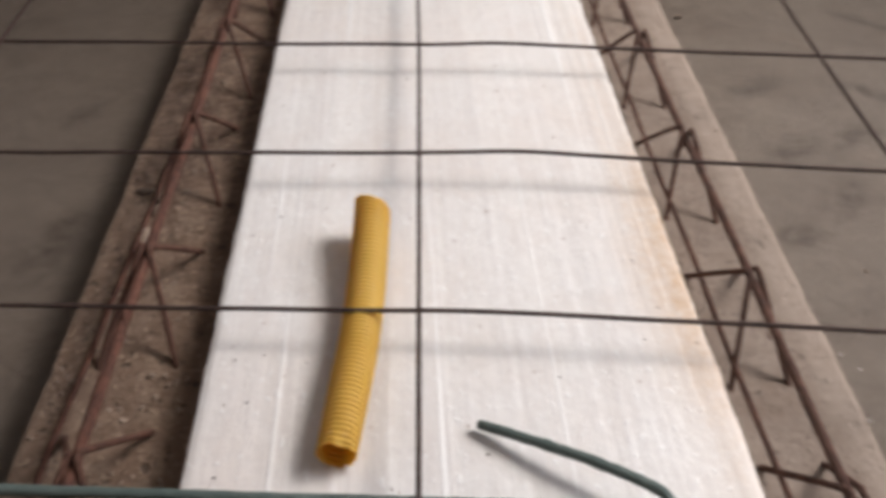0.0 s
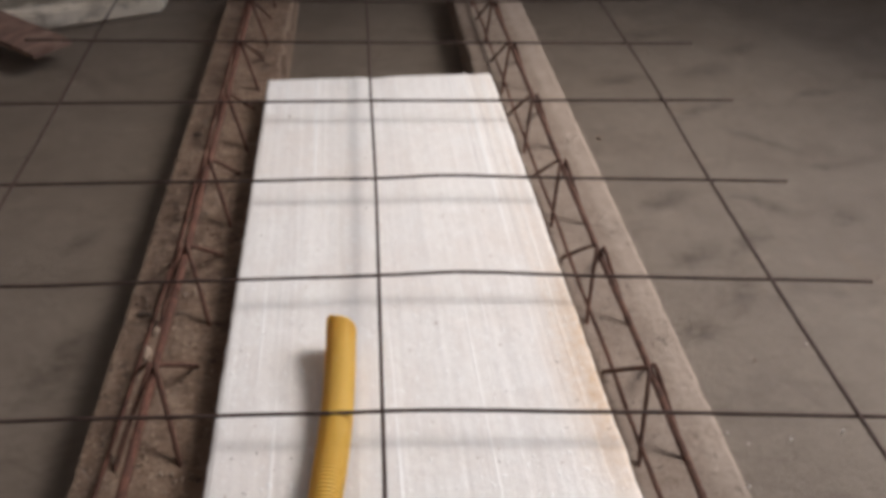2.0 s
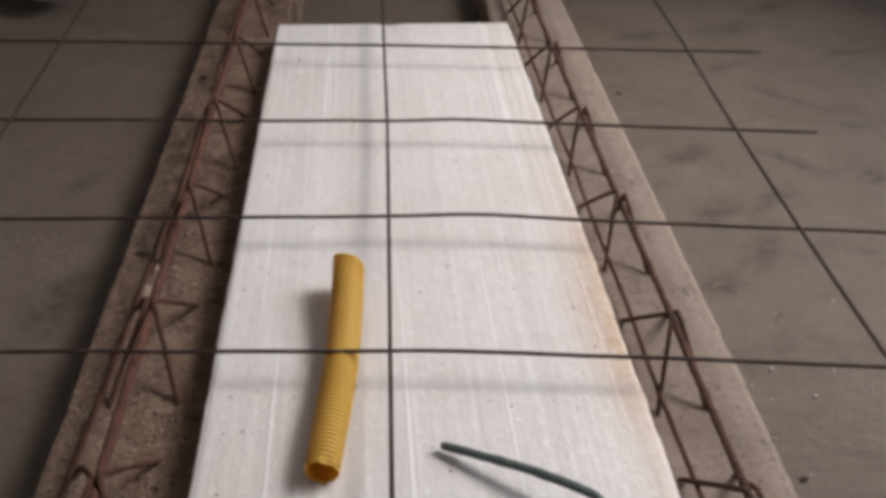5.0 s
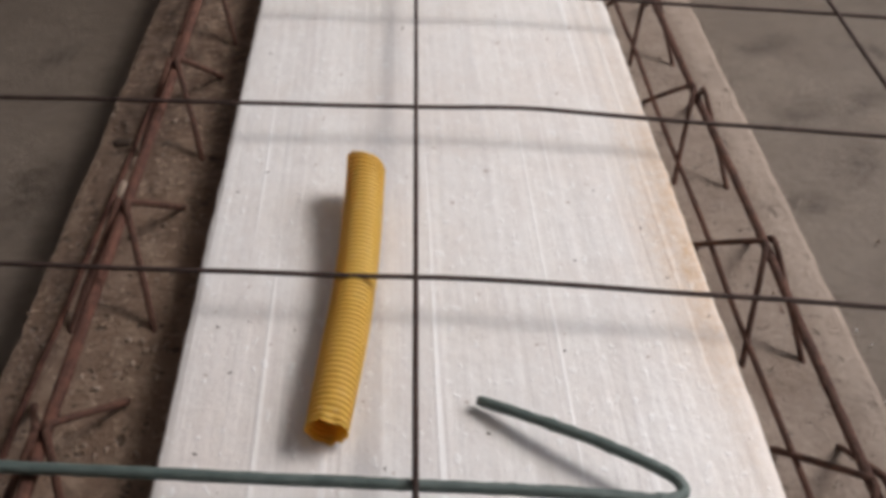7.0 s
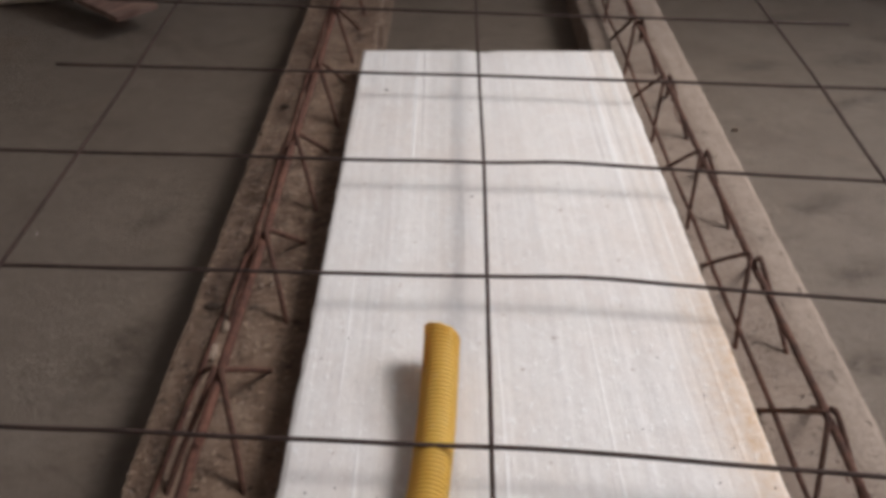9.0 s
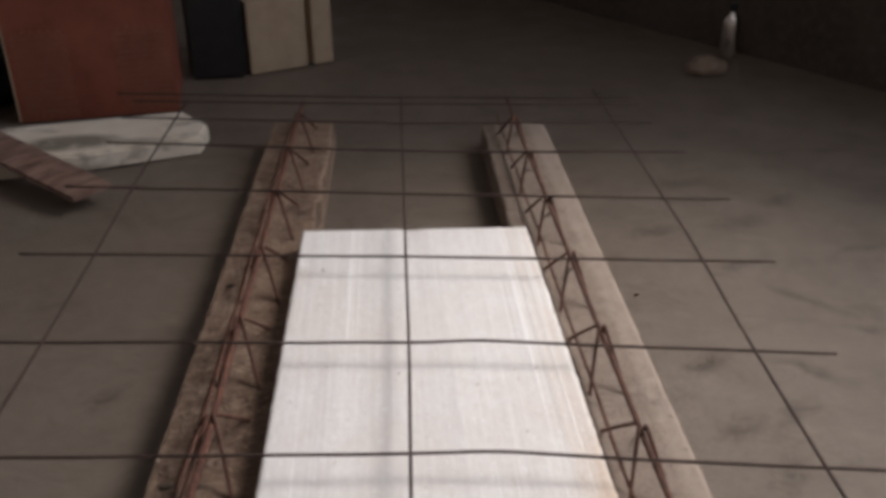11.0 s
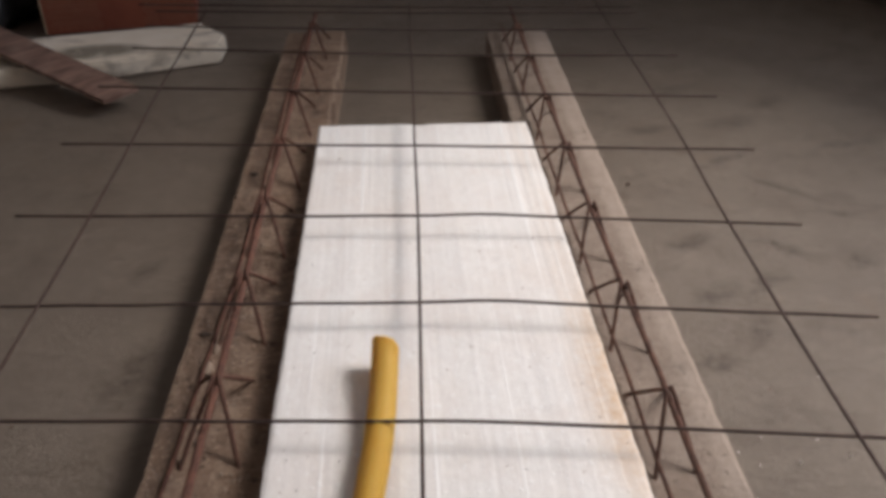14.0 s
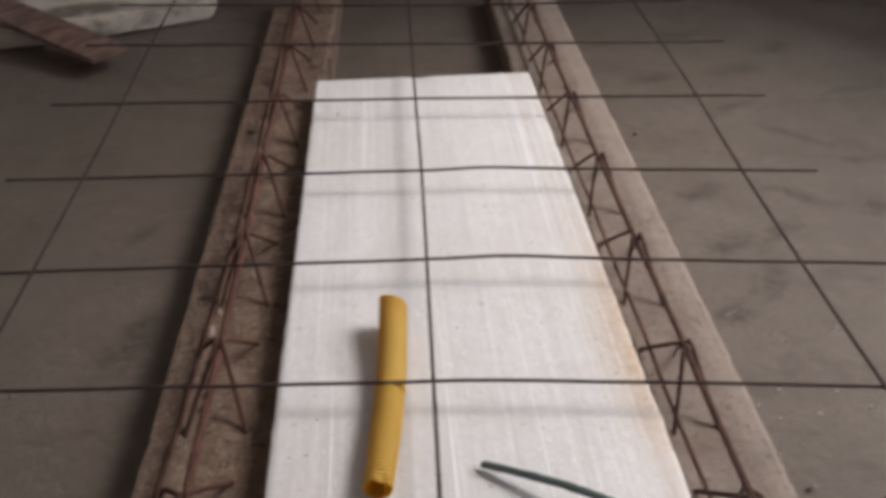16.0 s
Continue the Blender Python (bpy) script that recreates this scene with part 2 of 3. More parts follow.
def foam(name, tint):
    """Cut polystyrene: fused beads, long cutting marks, a little grime, rust dust by one edge."""
    m, n, l, b = shader(name)
    at = coords(n, l)
    bands = grain(n, l, coords(n, l, (30, 0.9, 1)), 1.0, 4, 0.6, 0.38, 0.64)
    lines = grain(n, l, coords(n, l, (130, 1.3, 1)), 1.0, 4, 0.55, 0.46, 0.72)
    cuts = grain(n, l, coords(n, l, (75, 1.1, 1)), 1.0, 2, 0.5, 0.61, 0.68)
    ruts = grain(n, l, coords(n, l, (64, 0.8, 1)), 1.3, 2, 0.5, 0.62, 0.70)
    mottle = grain(n, l, coords(n, l, (1, 0.6, 1)), 150, 4, 0.65, 0.38, 0.66)
    patch = grain(n, l, at, 6, 7, 0.65, 0.45, 0.75)
    c = mix(n, l, times(n, l, bands, 0.65), tint, (0.685, 0.668, 0.662))
    c = mix(n, l, times(n, l, lines, 0.62), c, (0.91, 0.895, 0.885))
    c = mix(n, l, times(n, l, patch, 0.60), c, (0.735, 0.650, 0.590))
    c = mix(n, l, times(n, l, mottle, 0.38), c, (0.67, 0.635, 0.615))
    c = mix(n, l, times(n, l, grain(n, l, coords(n, l, (1, 0.3, 1)), 46, 5, 0.65, 0.48, 0.70), 0.32), c, (0.68, 0.61, 0.57))
    c = mix(n, l, times(n, l, ruts, 0.30), c, (0.60, 0.575, 0.57))
    c = mix(n, l, times(n, l, cuts, 0.75), c, (0.95, 0.945, 0.94))
    # glints on the beads, painted into the colour as near-white specks
    bright = grain(n, l, coords(n, l, (1, 0.65, 1)), 165, 2, 0.5, 0.635, 0.69)
    c = mix(n, l, times(n, l, bright, 0.6), c, (0.96, 0.96, 0.955))
    spots = grain(n, l, at, 105, 2, 0.5, 0.725, 0.77)
    c = mix(n, l, times(n, l, spots, 0.75), c, (0.36, 0.28, 0.235))
    sx = n.new("ShaderNodeSeparateXYZ")
    l.new(at, sx.inputs[0])
    edge = n.new("ShaderNodeMapRange")
    edge.interpolation_type = "SMOOTHSTEP"
    edge.inputs[1].default_value, edge.inputs[2].default_value = 0.128, 0.180
    l.new(sx.outputs[0], edge.inputs[0])
    ochre = plus(n, l, edge.outputs[0], grain(n, l, coords(n, l, (30, 3, 1)), 1.0, 5, 0.6, 0.16, 0.54), "MULTIPLY")
    ochre = plus(n, l, ochre, grain(n, l, at, 150, 6, 0.72, 0.12, 0.62), "MULTIPLY")
    # the rust stain is strongest along one hand's length of the edge and thins out both ways
    dist = n.new("ShaderNodeMath")
    dist.operation = "SUBTRACT"
    dist.inputs[1].default_value = 0.64
    l.new(sx.outputs[1], dist.inputs[0])
    size = n.new("ShaderNodeMath")
    size.operation = "ABSOLUTE"
    l.new(dist.outputs[0], size.inputs[0])
    far = n.new("ShaderNodeMapRange")
    far.interpolation_type = "SMOOTHSTEP"
    far.inputs[1].default_value, far.inputs[2].default_value = 0.02, 0.24
    far.inputs[3].default_value, far.inputs[4].default_value = 1.0, 0.30
    l.new(size.outputs[0], far.inputs[0])
    ochre = plus(n, l, ochre, far.outputs[0], "MULTIPLY")
    c = mix(n, l, times(n, l, ochre, 0.85), c, (0.58, 0.38, 0.21))
    l.new(c, b.inputs["Base Color"])
    l.new(times(n, l, plus(n, l, bright, cuts, "MAXIMUM"), -0.24, 0.44), b.inputs["Roughness"])
    b.inputs["Specular IOR Level"].default_value = 0.55
    h = plus(n, l, times(n, l, mottle, -0.40), times(n, l, lines, 0.42))
    h = plus(n, l, h, times(n, l, bright, 0.5))
    h = plus(n, l, h, times(n, l, bands, 0.55))
    h = plus(n, l, h, plus(n, l, times(n, l, cuts, 0.7), times(n, l, ruts, -0.6)))
    relief(n, l, b, h, 0.0006, 0.8)
    return m


def plain(name, a, b_, rough=0.5, scale=40, metal=0.0, depth=0.0004, spec=0.5):
    m, n, l, b = shader(name)
    at = coords(n, l)
    c = mix(n, l, grain(n, l, at, scale, 6, 0.65), a, b_)
    l.new(c, b.inputs["Base Color"])
    b.inputs["Roughness"].default_value, b.inputs["Metallic"].default_value = rough, metal
    b.inputs["Specular IOR Level"].default_value = spec
    relief(n, l, b, grain(n, l, at, scale * 6, 5, 0.6, 0.2, 0.8), depth)
    return m


FLOOR = cement()
JOIST_OLD = concrete("rough_concrete", (0.120, 0.070, 0.045), (0.240, 0.155, 0.104), (0.40, 0.295, 0.215), 0.65, 0.0032, 0.65, 0.6, (0.070, 0.042, 0.027), 0.75, 0.4)
JOIST_NEW = concrete("pale_concrete", (0.203, 0.152, 0.118), (0.245, 0.188, 0.148), (0.31, 0.248, 0.203), 0.66, 0.0014, 0.45, 0.22, (0.19, 0.130, 0.090), 0.5, 0.22, (0.276, 0.288))
BROWN_GRIT = concrete("brown_grit", (0.10, 0.075, 0.06), (0.16, 0.12, 0.10), (0.24, 0.19, 0.16), 0.8, 0.0004, 0.1, 0.1, (0.08, 0.05, 0.04), 0.4)
GRAVEL = concrete("gravel", (0.17, 0.118, 0.085), (0.28, 0.205, 0.155), (0.42, 0.335, 0.27), 0.55, 0.0006, 0.1, 0.2, (0.13, 0.09, 0.065), 0.4)
PALE_MORTAR = concrete("pale_mortar", (0.22, 0.155, 0.112), (0.29, 0.212, 0.158), (0.38, 0.295, 0.23), 0.7, 0.0012, 0.2, 0.3, (0.22, 0.14, 0.10), 0.4)
HOLE_DARK = concrete("hole_dark", (0.055, 0.037, 0.027), (0.095, 0.065, 0.048), (0.15, 0.105, 0.08), 0.8, 0.0012, 0.3, 0.1, (0.03, 0.02, 0.015), 0.4)
RUST = rusty("rusty_steel", (0.062, 0.026, 0.017), (0.140, 0.060, 0.038), (0.24, 0.115, 0.07), 0.7, 0.1)
RUST_RED = rusty("red_rusty_steel", (0.075, 0.028, 0.018), (0.165, 0.066, 0.042), (0.27, 0.14, 0.09), 0.7, 0.05)
WIRE = rusty("mesh_steel", (0.036, 0.019, 0.015), (0.070, 0.037, 0.029), (0.12, 0.068, 0.053), 0.65, 0.1)
GREEN = plain("green_coat", (0.082, 0.114, 0.105), (0.130, 0.168, 0.155), 0.36, 90, 0.0, 0.0005)
WHITE_FOAM = foam("polystyrene", (0.835, 0.818, 0.798))
def thin_plastic(name, a, b_, through_colour, share):
    """Dusty thin plastic that lets light through."""
    m = plain(name, a, b_, 0.42, 60, 0.0, 0.0002, 0.4)
    n, l = m.node_tree.nodes, m.node_tree.links
    b = n["Principled BSDF"]
    old = b.inputs["Base Color"].links[0].from_socket
    scuffed = grain(n, l, coords(n, l), 130, 5, 0.65, 0.60, 0.70)
    l.new(mix(n, l, times(n, l, scuffed, 0.5), old, (0.86, 0.78, 0.52)), b.inputs["Base Color"])
    thin, both = n.new("ShaderNodeBsdfTranslucent"), n.new("ShaderNodeMixShader")
    thin.inputs[0].default_value = (*through_colour, 1)
    both.inputs[0].default_value = share
    l.new(b.outputs[0], both.inputs[1])
    l.new(thin.outputs[0], both.inputs[2])
    l.new(both.outputs[0], n["Material Output"].inputs[0])
    return m


YELLOW = thin_plastic("yellow_plastic", (0.82, 0.60, 0.135), (0.87, 0.66, 0.18), (0.94, 0.70, 0.16), 0.50)
# the same plastic inside the pipe, with the bore's shade in its colour
YELLOW_SHADED = thin_plastic("shaded_yellow_plastic", (0.66, 0.38, 0.05), (0.72, 0.44, 0.07), (0.90, 0.58, 0.08), 0.4)
# window wall: the shade below the sill is put into its dark colour
SHADED_WALL = concrete("shaded_wall", (0.075, 0.058, 0.046), (0.105, 0.083, 0.067), (0.14, 0.112, 0.092), 0.9, 0.002, 0.3, 0.1, (0.05, 0.038, 0.03), 0.4)
PLASTER = concrete("wall_plaster", (0.60, 0.53, 0.475), (0.68, 0.61, 0.55), (0.73, 0.665, 0.605), 0.85, 0.001, 0.1, 0.0, (0.12, 0.10, 0.08), 0.3)
WHITEWASH = plain("ceiling_whitewash", (0.74, 0.70, 0.65), (0.82, 0.78, 0.73), 0.9, 4)
RED_CARD = plain("dark_red_card", (0.19, 0.052, 0.030), (0.26, 0.078, 0.044), 0.55, 10)
PALE_PRINT = plain("pale_print", (0.25, 0.115, 0.07), (0.34, 0.18, 0.115), 0.6, 60)
CARD = plain("tan_card", (0.36, 0.27, 0.18), (0.43, 0.33, 0.225), 0.8, 18)
BLACK = plain("black_plastic", (0.012, 0.012, 0.013), (0.022, 0.021, 0.021), 0.45, 30)
STEEL = plain("bright_metal", (0.70, 0.68, 0.64), (0.80, 0.78, 0.74), 0.18, 30, 1.0, 0.0001)


def wood_tile():
    m, n, l, b = shader("wood_look_tile")
    at = coords(n, l, (60, 9, 20))
    c = mix(n, l, grain(n, l, at, 1.0, 5, 0.6, 0.36, 0.62), (0.105, 0.058, 0.044), (0.285, 0.180, 0.140))
    c = mix(n, l, times(n, l, grain(n, l, coords(n, l, (95, 22, 1)), 1.0, 5, 0.6, 0.48, 0.66), 0.5), c, (0.125, 0.070, 0.052))
    c = mix(n, l, times(n, l, grain(n, l, coords(n, l), 25, 5, 0.6, 0.5, 0.7), 0.4), c, (0.34, 0.26, 0.21))
    l.new(c, b.inputs["Base Color"])
    b.inputs["Roughness"].default_value = 0.5
    return m


WOOD = wood_tile()


def grimy_foam():
    m, n, l, b = shader("grimy_polystyrene")
    at = coords(n, l)
    c = mix(n, l, grain(n, l, at, 9, 6, 0.6), (0.84, 0.765, 0.650), (0.74, 0.655, 0.525))
    c = mix(n, l, times(n, l, grain(n, l, coords(n, l, (7, 13, 9)), 1.0, 6, 0.65, 0.50, 0.60), 0.75), c, (0.33, 0.285, 0.225))
    # one broad dark patch
    k, d, r = n.new("ShaderNodeMapping"), n.new("ShaderNodeVectorMath"), n.new("ShaderNodeMapRange")
    k.vector_type = "TEXTURE"
    k.inputs["Location"].default_value, k.inputs["Rotation"].default_value, k.inputs["Scale"].default_value = (-0.712, 1.912, 0.04), (0, 0, 0.15), (0.105, 0.048, 1)
    d.operation = "LENGTH"
    r.inputs[1].default_value, r.inputs[2].default_value = 1.2, 0.7
    l.new(at, k.inputs[0])
    l.new(k.outputs[0], d.inputs[0])
    l.new(d.outputs["Value"], r.inputs[0])
    c = mix(n, l, times(n, l, plus(n, l, r.outputs[0], grain(n, l, at, 22, 6, 0.7, 0.28, 0.48), "MULTIPLY"), 0.92), c, (0.20, 0.175, 0.135))
    l.new(c, b.inputs["Base Color"])
    b.inputs["Roughness"].default_value = 0.6
    relief(n, l, b, cells(n, l, at, 240, 0.2, 0.8), 0.0006)
    return m


OLD_FOAM = grimy_foam()

# ---- builders ----
def part(name, bm, material, parent=None, label="", smooth=False):
    """Links a bmesh as one mesh object, under a thing or a part."""
    me = bpy.data.meshes.new(name)
    bmesh.ops.recalc_face_normals(bm, faces=bm.faces)
    if smooth:
        for f in bm.faces:
            f.smooth = True
    bm.to_mesh(me)
    bm.free()
    me.materials.append(material)
    ob = new(name, me)
    if parent:
        ob.parent = parent
    if label:
        ob["label"] = label
    return ob


def thing(name, place, label, category, group="", turn=0):
    ob = new(name)
    ob.matrix_world = pose(*place, 0, 0, turn)
    ob.empty_display_size = 0.05
    return tagged(ob, label, category, group)


def slab(bm, x0, x1, y0, y1, z0, z1, bevel=0.0):
    vs = bmesh.ops.create_cube(bm, size=1)["verts"]
    bmesh.ops.transform(bm, verts=vs, matrix=Matrix.LocRotScale(((x0 + x1) / 2, (y0 + y1) / 2, (z0 + z1) / 2), None, (x1 - x0, y1 - y0, z1 - z0)))
    if bevel:
        bmesh.ops.bevel(bm, geom=list({e for v in vs for e in v.link_edges}), offset=bevel, segments=2, affect="EDGES")
    return bm


def block(*size, bevel=0.0):
    return slab(bmesh.new(), *size, bevel)


def glide(points, steps):
    """Points on a smooth line through the given ones (Catmull-Rom)."""
    p = [Vector(v) for v in points]
    p = [2 * p[0] - p[1]] + p + [2 * p[-1] - p[-2]]
    out = []
    for i in range(1, len(p) - 2):
        a, b, c, d = p[i - 1:i + 3]
        for k in range(steps):
            t = k / steps
            out.append(0.5 * (2 * b + (c - a) * t + (2 * a - 5 * b + 4 * c - d) * t * t + (3 * b - a - 3 * c + d) * t ** 3))
    return out + [p[-2]]


def sweep(bm, line, radius, sides=8, wobble=0.0, seed=0, cap=True):
    """A bar along a line; radius may be a list. wobble roughens the bar."""
    line = [Vector(v) for v in line]
    rings, up = [], Vector((0.12, 0.31, 0.94))
    for i, p in enumerate(line):
        d = (line[min(i + 1, len(line) - 1)] - line[max(i - 1, 0)]).normalized()
        a = (up - d * up.dot(d)).normalized()
        up, c = a, d.cross(a)
        r = radius[i] if isinstance(radius, list) else radius
        ring = []
        for k in range(sides):
            w = 2 * math.pi * k / sides
            q = p + (a * math.cos(w) + c * math.sin(w)) * r
            if wobble:
                q += (a * math.cos(w) + c * math.sin(w)) * noise.noise(q * 160 + Vector((seed, 0, 0))) * wobble
            ring.append(bm.verts.new(q))
        rings.append(ring)
    for m, o in zip(rings, rings[1:]):
        for k in range(sides):
            bm.faces.new((m[k], m[(k + 1) % sides], o[(k + 1) % sides], o[k]))
    if cap:
        bm.faces.new(rings[0][::-1])
        bm.faces.new(rings[-1])
    return bm


# ---- the room: floor, walls with one tall window, ceiling ----
def structure(name, bm, material, label, category):
    return tagged(part(name, bm, material), label, category, kind="structure")


def in_room(bm):
    bmesh.ops.transform(bm, verts=bm.verts, matrix=pose(0, 0, 0, 0, 0, TURN))
    return bm


def cement_floor():
    bm = bmesh.new()
    bmesh.ops.create_grid(bm, x_segments=160, y_segments=160, size=4.6)
    for v in bm.verts:
        v.co.z = noise.noise(v.co * 0.9) * 0.004 + noise.noise(v.co * 5) * 0.0012 - 0.003
    return structure("floor", bm, FLOOR, "grey-brown trowelled cement floor with stains and dust", "floor")


cement_floor()
T = 0.2
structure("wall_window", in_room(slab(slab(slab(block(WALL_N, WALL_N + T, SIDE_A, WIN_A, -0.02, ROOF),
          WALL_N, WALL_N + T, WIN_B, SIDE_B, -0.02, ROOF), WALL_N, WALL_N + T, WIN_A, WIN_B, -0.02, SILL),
          WALL_N, WALL_N + T, WIN_A, WIN_B, HEAD, ROOF)), SHADED_WALL, "wall with a tall window opening, shade put into its dark colour", "wall")
structure("wall_back", in_room(block(BACK_N - T, BACK_N, SIDE_A, SIDE_B, -0.02, ROOF)), PLASTER, "plain plastered wall", "wall")
structure("wall_side", in_room(block(BACK_N - T, WALL_N + T, SIDE_A - T, SIDE_A, -0.02, ROOF)), PLASTER, "plain plastered wall", "wall")
structure("wall_far", in_room(block(BACK_N - T, WALL_N + T, SIDE_B, SIDE_B + T, -0.02, ROOF)), PLASTER, "plain plastered wall", "wall")
structure("ceiling", in_room(block(BACK_N - T, WALL_N + T, SIDE_A - T, SIDE_B + T, ROOF, ROOF + T)), WHITEWASH, "plain whitewashed ceiling", "ceiling")

# ---- the two precast joists with their lattice girders ----
def joist(name, a, b, half, top, material, rough, seed, label):
    """A concrete base plate from a to b, its edges chipped and its face uneven."""
    body = thing(name, (0, 0, 0), label, "joist", "precast lattice joists")
    a, b = Vector((*a, 0)), Vector((*b, 0))
    along = (b - a).normalized()
    across = Vector((along.y, -along.x, 0))
    n = int((b - a).length / 0.008)
    u = [-1, -1, -1.0, -0.97, -0.9, -0.72, -0.5, -0.25, 0, 0.25, 0.5, 0.72, 0.9, 0.97, 1.0, 1, 1]
    z = [0, 0.45, 0.86, 0.97, 1, 1, 1, 1, 1, 1, 1, 1, 1, 0.97, 0.86, 0.45, 0]
    bm, rows = bmesh.new(), []
    for i in range(n + 1):
        p, row = a.lerp(b, i / n), []
        for k, (uu, zz) in enumerate(zip(u, z)):
            q = p + across * uu * half + Vector((0, 0, zz * top))
            s_ = Vector((seed, seed * 0.7, 0))
            chip = noise.noise(q * 17 + s_) * 1.2 + noise.noise(q * 55 + s_) * 0.8 + noise.noise(q * 140 + s_) * 0.4
            if 1 < k < len(u) - 2:
                q.z += chip * rough * (0.45 if abs(uu) < 0.95 else 0.9)
            if abs(uu) > 0.85 and zz > 0.1:
                q -= across * math.copysign(max(0, chip + 0.2) * rough * 1.3, uu)
            row.append(bm.verts.new(q))
        rows.append(row)
    for r, o in zip(rows, rows[1:]):
        for k in range(len(u)):
            m = (k + 1) % len(u)
            bm.faces.new((r[k], r[m], o[m], o[k]))
    bm.faces.new(rows[0])
    bm.faces.new(rows[-1][::-1])
    part("concrete_base", bm, material, body)
    return body


def girder(body, a, b, first, top, base, spread, bars, chord_mat, web_mat, seed, near=0.062, twist=(0, 0), converge=0, thick=0.0034, thin=0.0023):
    """Lattice girder over the line a-b: top chord, two bent web wires, bottom bars. first: the first apex's y."""
    def line(y):
        k = (y - a[1]) / (b[1] - a[1])
        return a[0] + (b[0] - a[0]) * k
    rnd = random.Random(seed)
    ys = [first + 0.2 * i for i in range(int((b[1] - first) / 0.2) + 1)]
    chord = [(line(a[1] + (b[1] - a[1]) * i / 24) + rnd.uniform(-0.0006, 0.0006), a[1] + (b[1] - a[1]) * i / 24, top - 0.006 + rnd.uniform(-0.0005, 0.0005)) for i in range(25)]
    part("top_chord", sweep(bmesh.new(), glide(chord, 16), thick, 10, 0.0006, seed), chord_mat, body, "thick rusty top bar", True)
    for side in (-1, 1):
        pts = []
        for y in ys:
            w = rnd.uniform(-0.004, 0.004)
            foot = spread[0 if side < 0 else 1] + twist[0 if side < 0 else 1] * min(1, max(0, (y - 0.5) / 0.8))
            x = lambda yy, off: line(yy) + side * off
            pts += [(x(y, foot + 0.004), y - near - 0.03, base - 0.030), (x(y, foot), y - near + w, base),
                    (x(y, 0.0055), y - 0.008 + w, top - 0.003), (x(y, 0.0038), y + w, top + 0.001), (x(y, 0.0055), y + 0.008 + w, top - 0.003),
                    (x(y, foot), y + 0.062 + w, base), (x(y, foot + 0.004), y + 0.092, base - 0.030)]
        part("web_wire", sweep(bmesh.new(), glide(pts, 3), thin, 8, 0.0004, seed + side), web_mat, body, "", True)
    for off, z in bars:
        inward = converge if off < 0 else 0
        pts = [(line(y) + off + inward * min(1, max(0, (y - 0.5) / 0.45)) + rnd.uniform(-0.001, 0.001), y, z + rnd.uniform(-0.001, 0.001)) for y in np.linspace(a[1], b[1], 24)]
        part("bottom_bar", sweep(bmesh.new(), glide(pts, 4), 0.0023, 8, 0.0005, seed + 5), chord_mat, body, "", True)


old_joist = joist("lattice_joist", (-0.254, -0.02), (-0.2135, 1.965), 0.069, 0.055, JOIST_OLD, 0.0046, 3.1,
                  "rough brown concrete joist with reddish rusty steel lattice on top")
girder(old_joist, (-0.252, -0.01), (-0.211, 1.95), 0.054, 0.111, 0.056, (0.036, 0.024), ((-0.043, 0.0575), (0.026, 0.050)), RUST_RED, RUST, 7, 0.070, (-0.020, 0.006), 0.015, 0.0042, 0.0026)
new_joist = joist("lattice_joist", (0.222, -0.02), (0.246, 1.925), 0.070, 0.055, JOIST_NEW, 0.0024, 8.4,
                  "pale tan concrete joist with dark rusty steel lattice on top")
girder(new_joist, (0.229, -0.01), (0.232, 1.95), 0.0, 0.112, 0.056, (0.024, 0.020), ((-0.020, 0.068), (0.022, 0.052)), RUST, RUST, 11)

def stony(body, a, b, half, z, count, seed, big):
    """Gravel showing through a joist's worn face, set into it."""
    rnd = random.Random(seed)
    bm = bmesh.new()
    for i in range(count):
        k, u = rnd.random(), rnd.uniform(-0.9, 0.9)
        r = rnd.uniform(0.0014, 0.0034) * big
        q = Vector((a[0] + (b[0] - a[0]) * k + u * half, a[1] + (b[1] - a[1]) * k, z + rnd.uniform(-0.0004, 0.0008)))
        m = Matrix.LocRotScale(q, Euler((rnd.random() * 6, rnd.random() * 6, rnd.random() * 6)), (r, r * rnd.uniform(0.7, 1.5), r * rnd.uniform(0.5, 0.9)))
        for v in bmesh.ops.create_icosphere(bm, subdivisions=1, radius=1, matrix=m)["verts"]:
            v.co += Vector((noise.noise(v.co * 300), noise.noise(v.co * 310 + q), 0)) * r * 0.3
    tagged(part("exposed_gravel", bm, GRAVEL, body), "pale gravel bits in worn concrete", kind="stuff")


def lump(body, place, size, material, seed, label):
    bm = bmesh.new()
    bmesh.ops.create_icosphere(bm, subdivisions=3, radius=1)
    for v in bm.verts:
        k = 1 + 0.30 * noise.noise(v.co * 1.5 + Vector((seed, 0, 0))) + 0.16 * noise.noise(v.co * 4 + Vector((0, seed, 0)))
        v.co = Vector(place) + Vector((v.co.x * size[0], v.co.y * size[1], v.co.z * size[2])) * k
    part("joist_lump", bm, material, body, label, True)


stony(old_joist, (-0.254, 0.20), (-0.2135, 1.90), 0.069, 0.0545, 330, 21, 1.0)
stony(new_joist, (0.222, 0.20), (0.246, 1.90), 0.070, 0.0548, 90, 22, 0.55)
for i, (x, y, sx_, sy_) in enumerate(((-0.263, 0.781, 0.006, 0.014), (-0.268, 0.741, 0.006, 0.013))):
    lump(old_joist, (x, y, 0.056), (sx_ * 0.75, sy_ * 0.9, 0.0036), PALE_MORTAR, 3.7 * i, "pale mortar splash on the bar")
